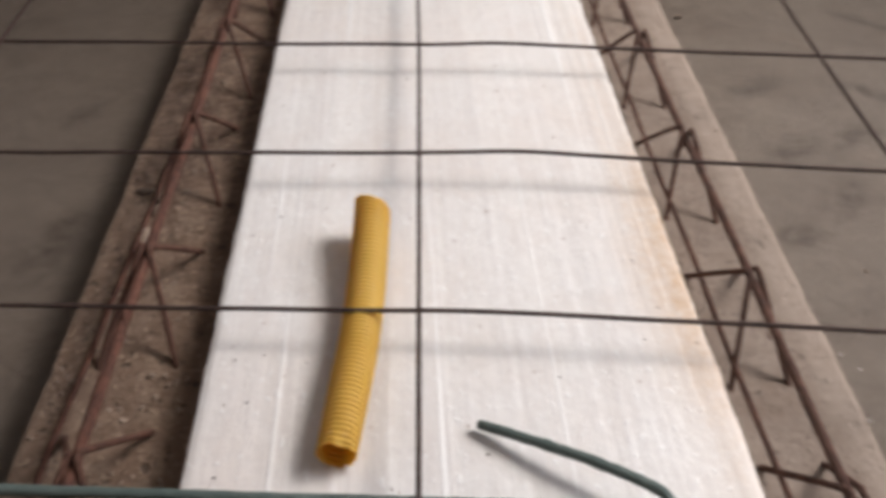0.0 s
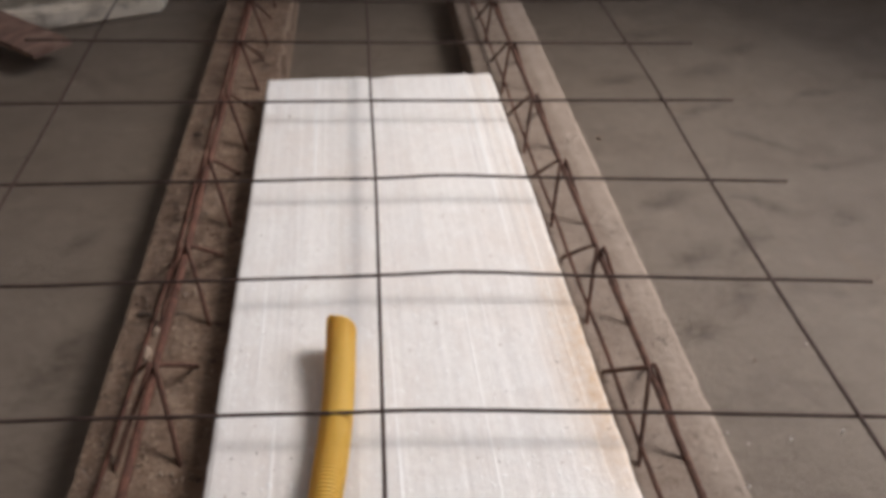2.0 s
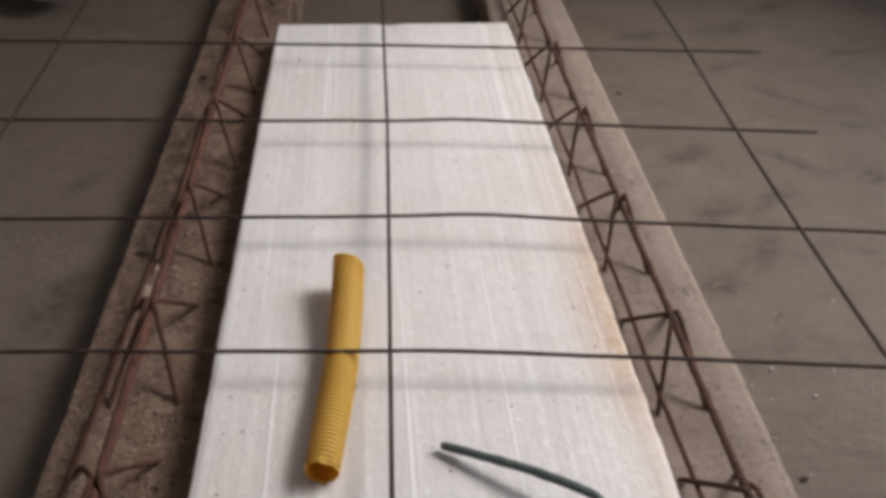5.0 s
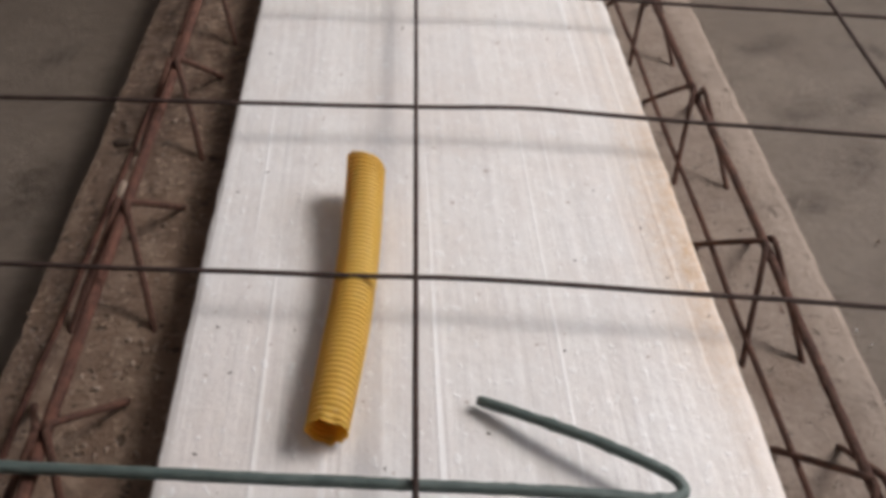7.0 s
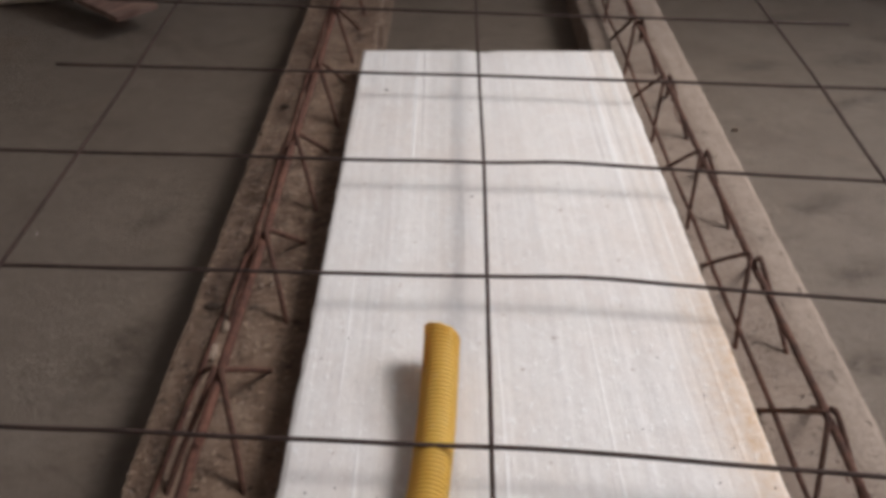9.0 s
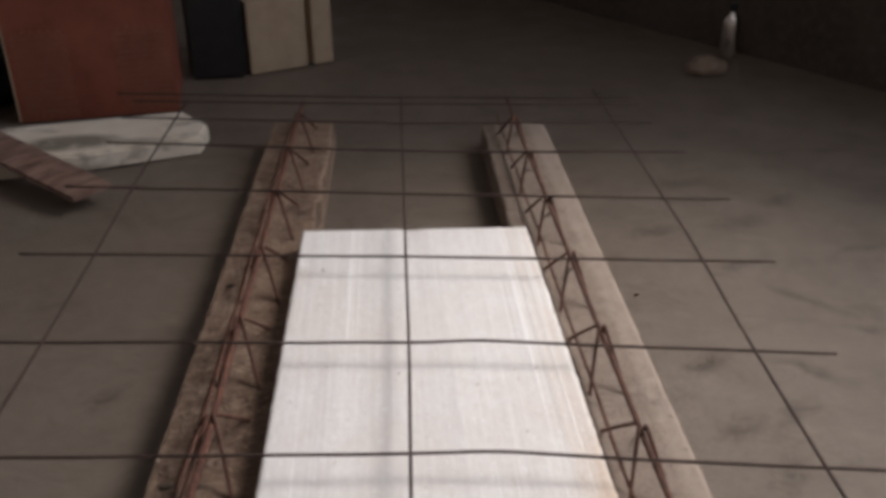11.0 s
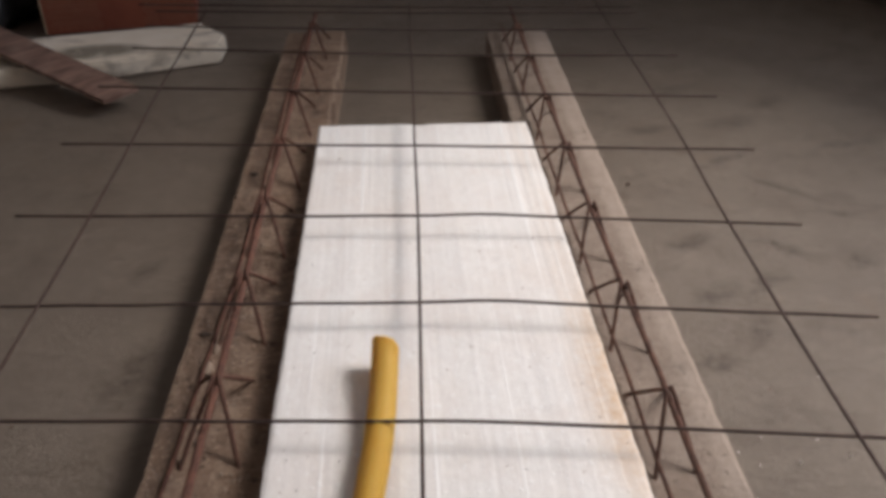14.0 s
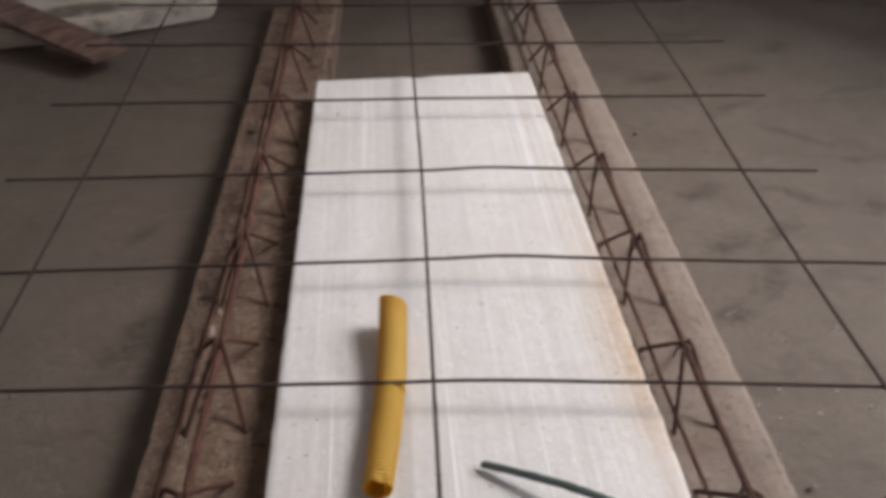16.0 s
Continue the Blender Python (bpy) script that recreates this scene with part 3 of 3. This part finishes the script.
# flat dark lumps stand in for shaded holes in the joist's face
for i, (x, y, r) in enumerate(((-0.2815, 0.808, 0.0052), (-0.272, 1.239, 0.0042))):
    lump(old_joist, (x, y, 0.057), (r * 1.5, r, r * 0.35), HOLE_DARK, 9 + 2.3 * i, "dark lump standing in for a shaded hole in the joist")

# ---- the polystyrene infill slab between them ----
DENTS = ((-0.131, 1.213, 0.005, 0.0016), (-0.079, 1.200, 0.010, 0.0010), (0.066, 0.724, 0.005, 0.0014), (0.069, 0.759, 0.004, 0.0012), (-0.122, 0.619, 0.005, 0.0012), (-0.116, 0.728, 0.005, 0.0012),
         (-0.004, 0.921, 0.005, 0.0014), (0.081, 0.896, 0.004, 0.0012), (-0.133, 0.916, 0.005, 0.0012), (0.011, 0.531, 0.004, 0.0014), (0.001, 1.335, 0.014, 0.0030), (-0.158, 1.245, 0.009, 0.0020))


def infill():
    nx, ny, x0, x1, y0, y1 = 64, 190, -0.181, 0.187, 0.345, 1.352
    def steps(n, length):
        """Even steps, with three close ones at either rim."""
        rim = [0, 0.0012, 0.003, 0.0055]
        inner = [0.0055 + (length - 0.011) * i / n for i in range(1, n)]
        return [v / length for v in rim + inner + [length - r for r in rim[::-1]]]
    us, vs = steps(nx, x1 - x0), steps(ny, y1 - y0)
    bm = bmesh.new()
    def at(f, g, z):
        x = x0 + (x1 - x0) * f + 0.010 * g * (1 - f)
        y = y0 + (y1 - y0) * g - 0.014 * f
        q = Vector((x, y, z))
        e = noise.noise(q * 30) * 0.0012 + noise.noise(q * 110) * 0.0010 + min(0, noise.noise(q * 48) + 0.40) * 0.003
        if f in (0, 1):
            q.x += e if f == 0 else -e
        if g in (0, 1):
            q.y += e if g == 0 else -e
        if z > 0.08:
            rim = min(f * (x1 - x0), (1 - f) * (x1 - x0), g * (y1 - y0), (1 - g) * (y1 - y0))
            k = max(0.0, 1 - rim / 0.0055)
            q.z += noise.noise(q * 6) * 0.0006 + noise.noise(q * 60) * 0.0003 + noise.noise(Vector((x * 90, y * 1.5, 0))) * 0.00025 - 0.0032 * (1 - math.sqrt(1 - k * k))
            for dx, dy, r, deep in DENTS:
                d2 = ((x - dx) ** 2 + ((y - dy) * 0.8) ** 2) / (r * r)
                if d2 < 6:
                    q.z -= deep * math.exp(-d2)
        return q
    top = [[bm.verts.new(at(f, g, 0.090)) for g in vs] for f in us]
    low = [[bm.verts.new(at(f, g, 0.056)) for g in vs] for f in us]
    mx, my = len(us) - 1, len(vs) - 1
    for i in range(mx):
        for k in range(my):
            bm.faces.new((top[i][k], top[i + 1][k], top[i + 1][k + 1], top[i][k + 1])).smooth = True
            bm.faces.new((low[i][k], low[i][k + 1], low[i + 1][k + 1], low[i + 1][k]))
    for k in range(my):
        for i in (0, mx):
            bm.faces.new((top[i][k], top[i][k + 1], low[i][k + 1], low[i][k]))
    for i in range(mx):
        for k in (0, my):
            bm.faces.new((top[i][k], low[i][k], low[i + 1][k], top[i + 1][k]))
    return tagged(part("polystyrene_slab", bm, WHITE_FOAM), "white polystyrene infill slab with cutting marks, laid across two joists", "foam slab")


infill()

# ---- the steel mesh on top ----
def steel_mesh():
    net = thing("steel_mesh", (0, 0, 0), "thin rusty welded steel mesh lying over the joists", "mesh")
    rnd = random.Random(5)
    # y at the middle wire, the slant left of it, past it and right of the kink, where it starts and ends
    rows = ((0.155, -0.05, -0.09, -0.13, -0.57, 0.50), (0.352, -0.05, -0.09, -0.13, -0.57, 0.21), (0.567, -0.072, -0.095, -0.132, -0.57, 0.50), (0.770, -0.058, -0.065, -0.148, -0.57, 0.498),
            (0.974, -0.078, -0.040, -0.142, -0.566, 0.495), (1.197, -0.096, -0.100, -0.108, -0.572, 0.513), (1.421, -0.132, -0.13, -0.122, -0.579, 0.523),
            (1.615, -0.165, -0.12, -0.085, -0.565, 0.516), (1.769, -0.14, -0.10, -0.07, -0.57, 0.50), (1.887, -0.12, -0.09, -0.09, -0.57, 0.50), (1.931, -0.13, -0.09, -0.09, -0.62, 0.50))
    for y, left, past, right, x0, x1 in rows:
        pts = []
        for x in np.linspace(x0, x1, 16):
            dy = left * x if x < 0 else (past * x if x < 0.08 else past * 0.08 + right * (x - 0.08))
            pts.append((x, y + dy + rnd.uniform(-0.0006, 0.0006), 0.1168 + (0.0012 if 0.7 < y < 1 else 0) * math.exp(-((x - 0.07) / 0.06) ** 2) + rnd.uniform(-0.0004, 0.0004)))
        part("cross_wire", sweep(bmesh.new(), glide(pts, 4), 0.0019, 8), WIRE, net, "", True)
    for xs in ((-0.480, -0.474, -0.466, -0.461, -0.4595, -0.4605, -0.459, -0.455), (-0.034, -0.030, -0.0225, -0.0145, -0.0100, -0.0055, -0.0025, 0.0015),
               (0.386, 0.388, 0.3905, 0.400, 0.4115, 0.4165, 0.420, 0.424)):
        pts = [(x + rnd.uniform(-0.0006, 0.0006), y, 0.1200 + rnd.uniform(-0.0004, 0.0004)) for x, y in zip(xs, (0.05, 0.35, 0.64, 0.95, 1.19, 1.44, 1.68, 1.945))]
        part("long_wire", sweep(bmesh.new(), glide(pts, 10), 0.0019, 8), WIRE, net, "", True)


steel_mesh()

# ---- the yellow corrugated conduit ----
def conduit():
    pipe = thing("corrugated_conduit", (-0.080, 0.455, 0.0905), "short piece of yellow corrugated plastic conduit on the white foam slab", "conduit")
    line = glide([(-0.0800, 0.455, 0.1037), (-0.0740, 0.503, 0.1047), (-0.0685, 0.550, 0.1047), (-0.0640, 0.602, 0.1062), (-0.0608, 0.655, 0.1135), (-0.0592, 0.690, 0.1205)], 110)
    run, length = [0.0], 0.0
    for p, q in zip(line, line[1:]):
        length += (q - p).length
        run.append(length)
    pitch, r, wall = 0.0040, 0.0147, 0.0009
    # broad round ribs with narrow grooves between them
    outer = [r * (1 - 0.10 * max(0, 1 - d / 0.07) ** 1.5) - (0.0016 if d < 0.12 else 0.0010) * (0.5 - 0.5 * math.cos(2 * math.pi * d / pitch)) ** 2.2 for d in run]

    def shaped(bm):
        for v in bm.verts:
            # the far end is cut askew and a little crushed
            g = max(0.0, (v.co.y - 0.662) / 0.03)
            v.co.y += g * (-0.5 * (v.co.x + 0.061)) + max(0.0, (v.co.y - 0.683) / 0.007) * 0.0035 * noise.noise(Vector((v.co.x, 0.3, v.co.z)) * 170)
            # the near end is torn, and its lip pressed in
            h = max(0.0, (0.466 - v.co.y) / 0.011)
            v.co.y += h * 0.0028 * noise.noise(Vector((v.co.x, 0.7, v.co.z)) * 210)
            v.co.z -= h * 0.0034 * math.exp(-((v.co.x + 0.0755) / 0.0035) ** 2) * (1 if v.co.z > 0.105 else 0)
            d = math.exp(-((v.co.y - 0.566) / 0.0035) ** 2)
            v.co.z = 0.09 + (v.co.z - 0.09) * (1 - 0.06 * math.exp(-((v.co.y - 0.563) / 0.06) ** 2))
            if v.co.z > 0.112:
                v.co.z -= d * 0.0004
            v.co -= Vector((-0.080, 0.455, 0.0905))
        return bm

    part("ribbed_wall", shaped(sweep(bmesh.new(), line, outer, 36, cap=False)), YELLOW, pipe, "yellow ribbed plastic", True)
    part("bore", shaped(sweep(bmesh.new(), line, [v - wall for v in outer], 36, cap=False)), YELLOW_SHADED, pipe, "inner wall of the conduit, its shade put into the amber colour", True)
    for name, k in (("torn_end", 0), ("cut_end", -1)):
        bm = bmesh.new()
        way = (line[1] - line[0] if k == 0 else line[-1] - line[-2]).normalized()
        sweep(bm, [line[k], line[k] + way * 0.00005], [outer[k], outer[k] - wall], 36, cap=False)
        part(name, shaped(bm), YELLOW, pipe, "", True)


conduit()

# ---- the green hooked bar across the front ----
def hooked_bar():
    pts = [(-0.62, 0.461, 0.1135), (-0.45, 0.4465, 0.1135), (-0.253, 0.4305, 0.1132), (-0.1015, 0.4175, 0.1130), (-0.028, 0.4110, 0.1135), (0.051, 0.4040, 0.1130),
           (0.090, 0.4000, 0.1120), (0.108, 0.3985, 0.1110), (0.1175, 0.4015, 0.1105), (0.1195, 0.4080, 0.1100), (0.1130, 0.4165, 0.1098), (0.090, 0.4325, 0.1085), (0.062, 0.4505, 0.1050), (0.0120, 0.4810, 0.0962)]
    line = glide(pts, 16)
    # drips and lumps in the coat, and a rounded tip
    girth = [0.0036 + 0.0009 * max(0, noise.noise(p * 210)) ** 2 * (1.6 if p.x > 0.02 else 0.6) for p in line]
    girth[-1], girth[-2] = 0.0030, 0.0036
    bm = sweep(bmesh.new(), line, girth, 12, 0.0006, 2)
    return tagged(part("hooked_rebar", bm, GREEN, smooth=True), "dark green coated steel bar with bent hook under the mesh", "rebar")


hooked_bar()

# ---- clutter on the floor beyond ----
def prism(pts, z0, z1, bevel=0.004):
    bm = bmesh.new()
    f = bm.faces.new([bm.verts.new((x, y, z0)) for x, y in pts])
    up = bmesh.ops.extrude_face_region(bm, geom=[f])["geom"]
    bmesh.ops.translate(bm, verts=[v for v in up if isinstance(v, bmesh.types.BMVert)], vec=(0, 0, z1 - z0))
    bmesh.ops.bevel(bm, geom=bm.edges[:], offset=bevel, segments=2, affect="EDGES")
    return bm


tagged(part("foam_offcut", prism(((-0.435, 1.925), (-0.432, 2.01), (-0.505, 2.105), (-1.02, 1.99), (-1.02, 1.775), (-0.66, 1.845)), 0.0, 0.042, 0.006), OLD_FOAM),
       "white polystyrene offcut with a cut corner, on the floor", "foam offcut")


def red_box():
    box = thing("cardboard_box", (-0.742, 2.325, 0), "dark red printed cardboard box standing behind a foam offcut", "box", turn=9)
    part("carton", block(-0.185, 0.185, -0.13, 0.13, 0, 0.42, bevel=0.003), RED_CARD, box)
    for cx in (-0.11, 0.12):
        bm = bmesh.new()
        for i in range(-6, 7):
            for k in range(14):
                if (i + k) % 2 == 0:
                    x, z = cx + i * 0.0095, 0.02 + k * 0.0145
                    c = [(x - 0.0065, z), (x, z - 0.0095), (x + 0.0065, z), (x, z + 0.0095)]
                    for (xa, za), (xb, zb) in zip(c, c[1:] + c[:1]):
                        w = 0.0012
                        bm.faces.new([bm.verts.new(v) for v in ((xa, -0.1312, za - w), (xb, -0.1312, zb - w), (xb, -0.1312, zb + w), (xa, -0.1312, za + w))])
        part("printed_pattern", bm, PALE_PRINT, box, "pale diamond print")
    part("worn_edge", block(-0.1865, -0.1825, -0.1315, -0.1275, 0.002, 0.418, bevel=0.0008), CARD, box, "frayed pale cardboard edge")


red_box()


def tile_plank():
    a, b = Vector((-0.592, 1.660, 0.034)), Vector((-1.10, 2.065, 0.092))
    d = (b - a).normalized()
    side = d.cross(Vector((0, 0, 1))).normalized()
    up = side.cross(d)
    bm = block(0, (b - a).length, -0.043, 0.043, -0.005, 0.005, bevel=0.001)
    ob = tagged(part("tile_plank", bm, WOOD), "brown wood-look tile plank leaning on a foam offcut", "tile")
    m = Matrix((d, -side, up)).transposed().to_4x4()
    m.translation = a
    ob.matrix_world = m
    return ob


tile_plank()


def black_lump(name, place, size, seed, label, category):
    bm = bmesh.new()
    bmesh.ops.create_icosphere(bm, subdivisions=5, radius=1)
    for v in bm.verts:
        p = v.co.copy()
        k = 1 + 0.25 * noise.noise(p * 1.7 + Vector((seed, 0, 0))) + 0.14 * noise.noise(p * 4 + Vector((seed, 3, 0))) + 0.06 * noise.noise(p * 11)
        v.co = Vector((p.x * size[0] * k, p.y * size[1] * k, max(-0.55, p.z * k) * size[2] + 0.55 * size[2]))
    ob = tagged(part(name, bm, BLACK, smooth=True), label, category)
    ob.location = place
    return ob


# a black lump fills the black area left of the box
black_lump("crumpled_lump", (-1.16, 2.34, 0), (0.24, 0.2, 0.22), 2, "crumpled black lump on the floor", "bag")


def black_case():
    box = thing("plastic_case", (-0.495, 2.61, 0), "black plastic case on the floor", "case", turn=6)
    part("shell", block(-0.075, 0.075, -0.12, 0.12, 0, 0.24, bevel=0.01), BLACK, box)
    part("lid", block(-0.079, 0.079, -0.124, 0.124, 0.243, 0.275, bevel=0.008), BLACK, box)


black_case()


def tan_box():
    box = thing("cardboard_box", (-0.325, 2.65, 0), "tan cardboard box with an open slot, on the floor", "box", turn=28)
    for x0, x1 in ((-0.125, 0.045), (0.063, 0.125)):
        part("carton", block(x0, x1, -0.08, 0.08, 0, 0.20, bevel=0.003), CARD, box)
    part("backing", block(0.0452, 0.0628, -0.05, 0.08, 0, 0.20, bevel=0.001), CARD, box)


tan_box()


def bottle():
    ob = thing("metal_canister", (0.97, 2.585, 0), "small bright metal canister on the floor", "canister")
    prof = [(0.002, 0), (0.024, 0.002), (0.026, 0.01), (0.026, 0.10), (0.0245, 0.108), (0.021, 0.117), (0.015, 0.124), (0.010, 0.127), (0.010, 0.135)]
    bm = bmesh.new()
    sweep(bm, [(0, 0, z) for _, z in prof], [r for r, _ in prof], 20)
    part("can", bm, STEEL, ob, smooth=True)
    part("cap", sweep(bmesh.new(), [(0, 0, 0.135), (0, 0, 0.137), (0, 0, 0.154), (0, 0, 0.156)], [0.011, 0.013, 0.013, 0.011], 16), BLACK, ob, "black cap")


bottle()


def tie_wire():
    pts = [(0.262, 0.330, 0.1150), (0.290, 0.362, 0.1165), (0.324, 0.3885, 0.1185), (0.347, 0.4000, 0.1200), (0.369, 0.4145, 0.1222), (0.388, 0.4285, 0.1235), (0.400, 0.436, 0.1200)]
    line = glide(pts, 10)
    wire = thing("tie_wire", (0, 0, 0), "dark bent tie wire knotted round the mesh", "wire")
    part("strand", sweep(bmesh.new(), line, 0.0019, 8, 0.0006, 4), RUST, wire, smooth=True)
    turn_line = [Vector((0.372, 0.4165, 0.1225)) + Vector((0.006 * i / 30, 0.0045 * i / 30, 0)) + Vector((-0.0028 * math.sin(i * 0.75), 0.0036 * math.sin(i * 0.75), 0.0034 * math.cos(i * 0.75))) for i in range(31)]
    part("knot", sweep(bmesh.new(), turn_line, 0.0013, 6), RUST, wire, smooth=True)


tie_wire()
stub = sweep(bmesh.new(), glide([(0.247, 0.31, 0.112), (0.2585, 0.362, 0.1165), (0.2685, 0.388, 0.1195)], 10), 0.0021, 8, 0.0004, 6)
tagged(part("wire_offcut", stub, RUST, smooth=True), "short dark piece of rusty wire on the joist", "wire")


def pebbles():
    first = None
    for x, y, z, r in ((0.337, 0.502, 0, 0.0022), (0.329, 0.470, 0, 0.0016), (0.40, 0.72, 0, 0.0014), (-0.50, 0.72, 0, 0.0016), (0.355, 1.26, 0, 0.003)):
        m = Matrix.LocRotScale((x, y, z + r * 0.5), Euler((x * 9, y * 7, x * 31)), (r, r * 1.4, r * 0.8))
        if not first:
            bm = bmesh.new()
            bmesh.ops.create_icosphere(bm, subdivisions=2, radius=1)
            for v in bm.verts:
                v.co *= 1 + 0.35 * noise.noise(v.co * 1.4)
            first = tagged(part("pebble", bm, JOIST_OLD), "small dark concrete crumb on the floor", "debris", "loose crumbs")
            first.matrix_world = m
        else:
            copy_thing(first, Matrix.Identity(4)).matrix_basis = m


pebbles()


# tiny white specks on the floor and the joist
def white_specks():
    first = None
    for x, y, z, r in ((0.390, 0.600, 0, 0.0016), (0.448, 0.605, 0, 0.0015), (0.361, 0.641, 0, 0.0012), (0.423, 0.633, 0, 0.0009), (0.296, 0.501, 0.055, 0.0014),
                       (0.3435, 0.505, 0, 0.0010), (0.345, 0.599, 0, 0.0010), (0.300, 0.566, 0.055, 0.0011), (-0.545, 1.02, 0, 0.0012), (0.47, 0.74, 0, 0.001)):
        if not first:
            bm = bmesh.new()
            bmesh.ops.create_icosphere(bm, subdivisions=2, radius=1)
            for v in bm.verts:
                v.co *= 1 + 0.15 * noise.noise(v.co * 2)
            first = ob = tagged(part("white_speck", bm, WHITE_FOAM, smooth=True), "tiny white speck on the floor or joist", "foam bead", "loose foam beads")
            first.matrix_world = Matrix.LocRotScale((x, y, z + r * 0.8), None, (r, r, r))
        else:
            ob = copy_thing(first, Matrix.Identity(4))
            ob.matrix_basis = Matrix.LocRotScale((x, y, z + r * 0.8), None, (r, r, r))


white_specks()


def grit():
    """Dark and brown grains lying on the foam slab."""
    first = None
    for x, y, r in ((-0.140, 0.719, 0.0012), (-0.161, 0.694, 0.0009), (0.158, 0.590, 0.0010), (-0.145, 0.512, 0.0012), (-0.158, 0.451, 0.0011), (-0.046, 0.437, 0.0011), (-0.137, 0.556, 0.0010), (-0.106, 0.547, 0.0010),
                    (-0.158, 0.552, 0.0009), (0.017, 0.460, 0.0012), (0.178, 0.552, 0.0009), (0.140, 0.557, 0.0010), (0.073, 0.524, 0.0009), (-0.027, 0.949, 0.0017), (-0.154, 0.902, 0.0011), (-0.115, 0.969, 0.0009),
                    (-0.131, 1.216, 0.0014), (0.121, 0.690, 0.0008), (0.094, 0.610, 0.0008), (0.150, 0.645, 0.0010)):
        m = Matrix.LocRotScale((x, y, 0.0902 + r * 0.2), Euler((x * 40, y * 30, x * 90)), (r * 0.75, r, r * 0.5))
        if not first:
            bm = bmesh.new()
            bmesh.ops.create_icosphere(bm, subdivisions=2, radius=1)
            for v in bm.verts:
                v.co *= 1 + 0.35 * noise.noise(v.co * 1.4)
            first = tagged(part("grit", bm, BROWN_GRIT), "dark grain of grit on the white foam slab", "grit", "grit on the slab")
            first.matrix_world = m
        else:
            copy_thing(first, Matrix.Identity(4)).matrix_basis = m


grit()


# a flattened pale lump at the pale spot by the canister
def rubble():
    bm = bmesh.new()
    bmesh.ops.create_icosphere(bm, subdivisions=4, radius=1)
    for v in bm.verts:
        k = 1 + 0.22 * noise.noise(v.co * 1.6 + Vector((4, 0, 0))) + 0.10 * noise.noise(v.co * 5)
        v.co = Vector((v.co.x * 0.055 * k, v.co.y * 0.040 * k, max(-0.5, v.co.z * k) * 0.028 + 0.014))
    tagged(part("pale_lump", bm, PALE_MORTAR), "pale rounded lump on the floor beside a canister", "rubble").location = (0.86, 2.44, 0)


rubble()
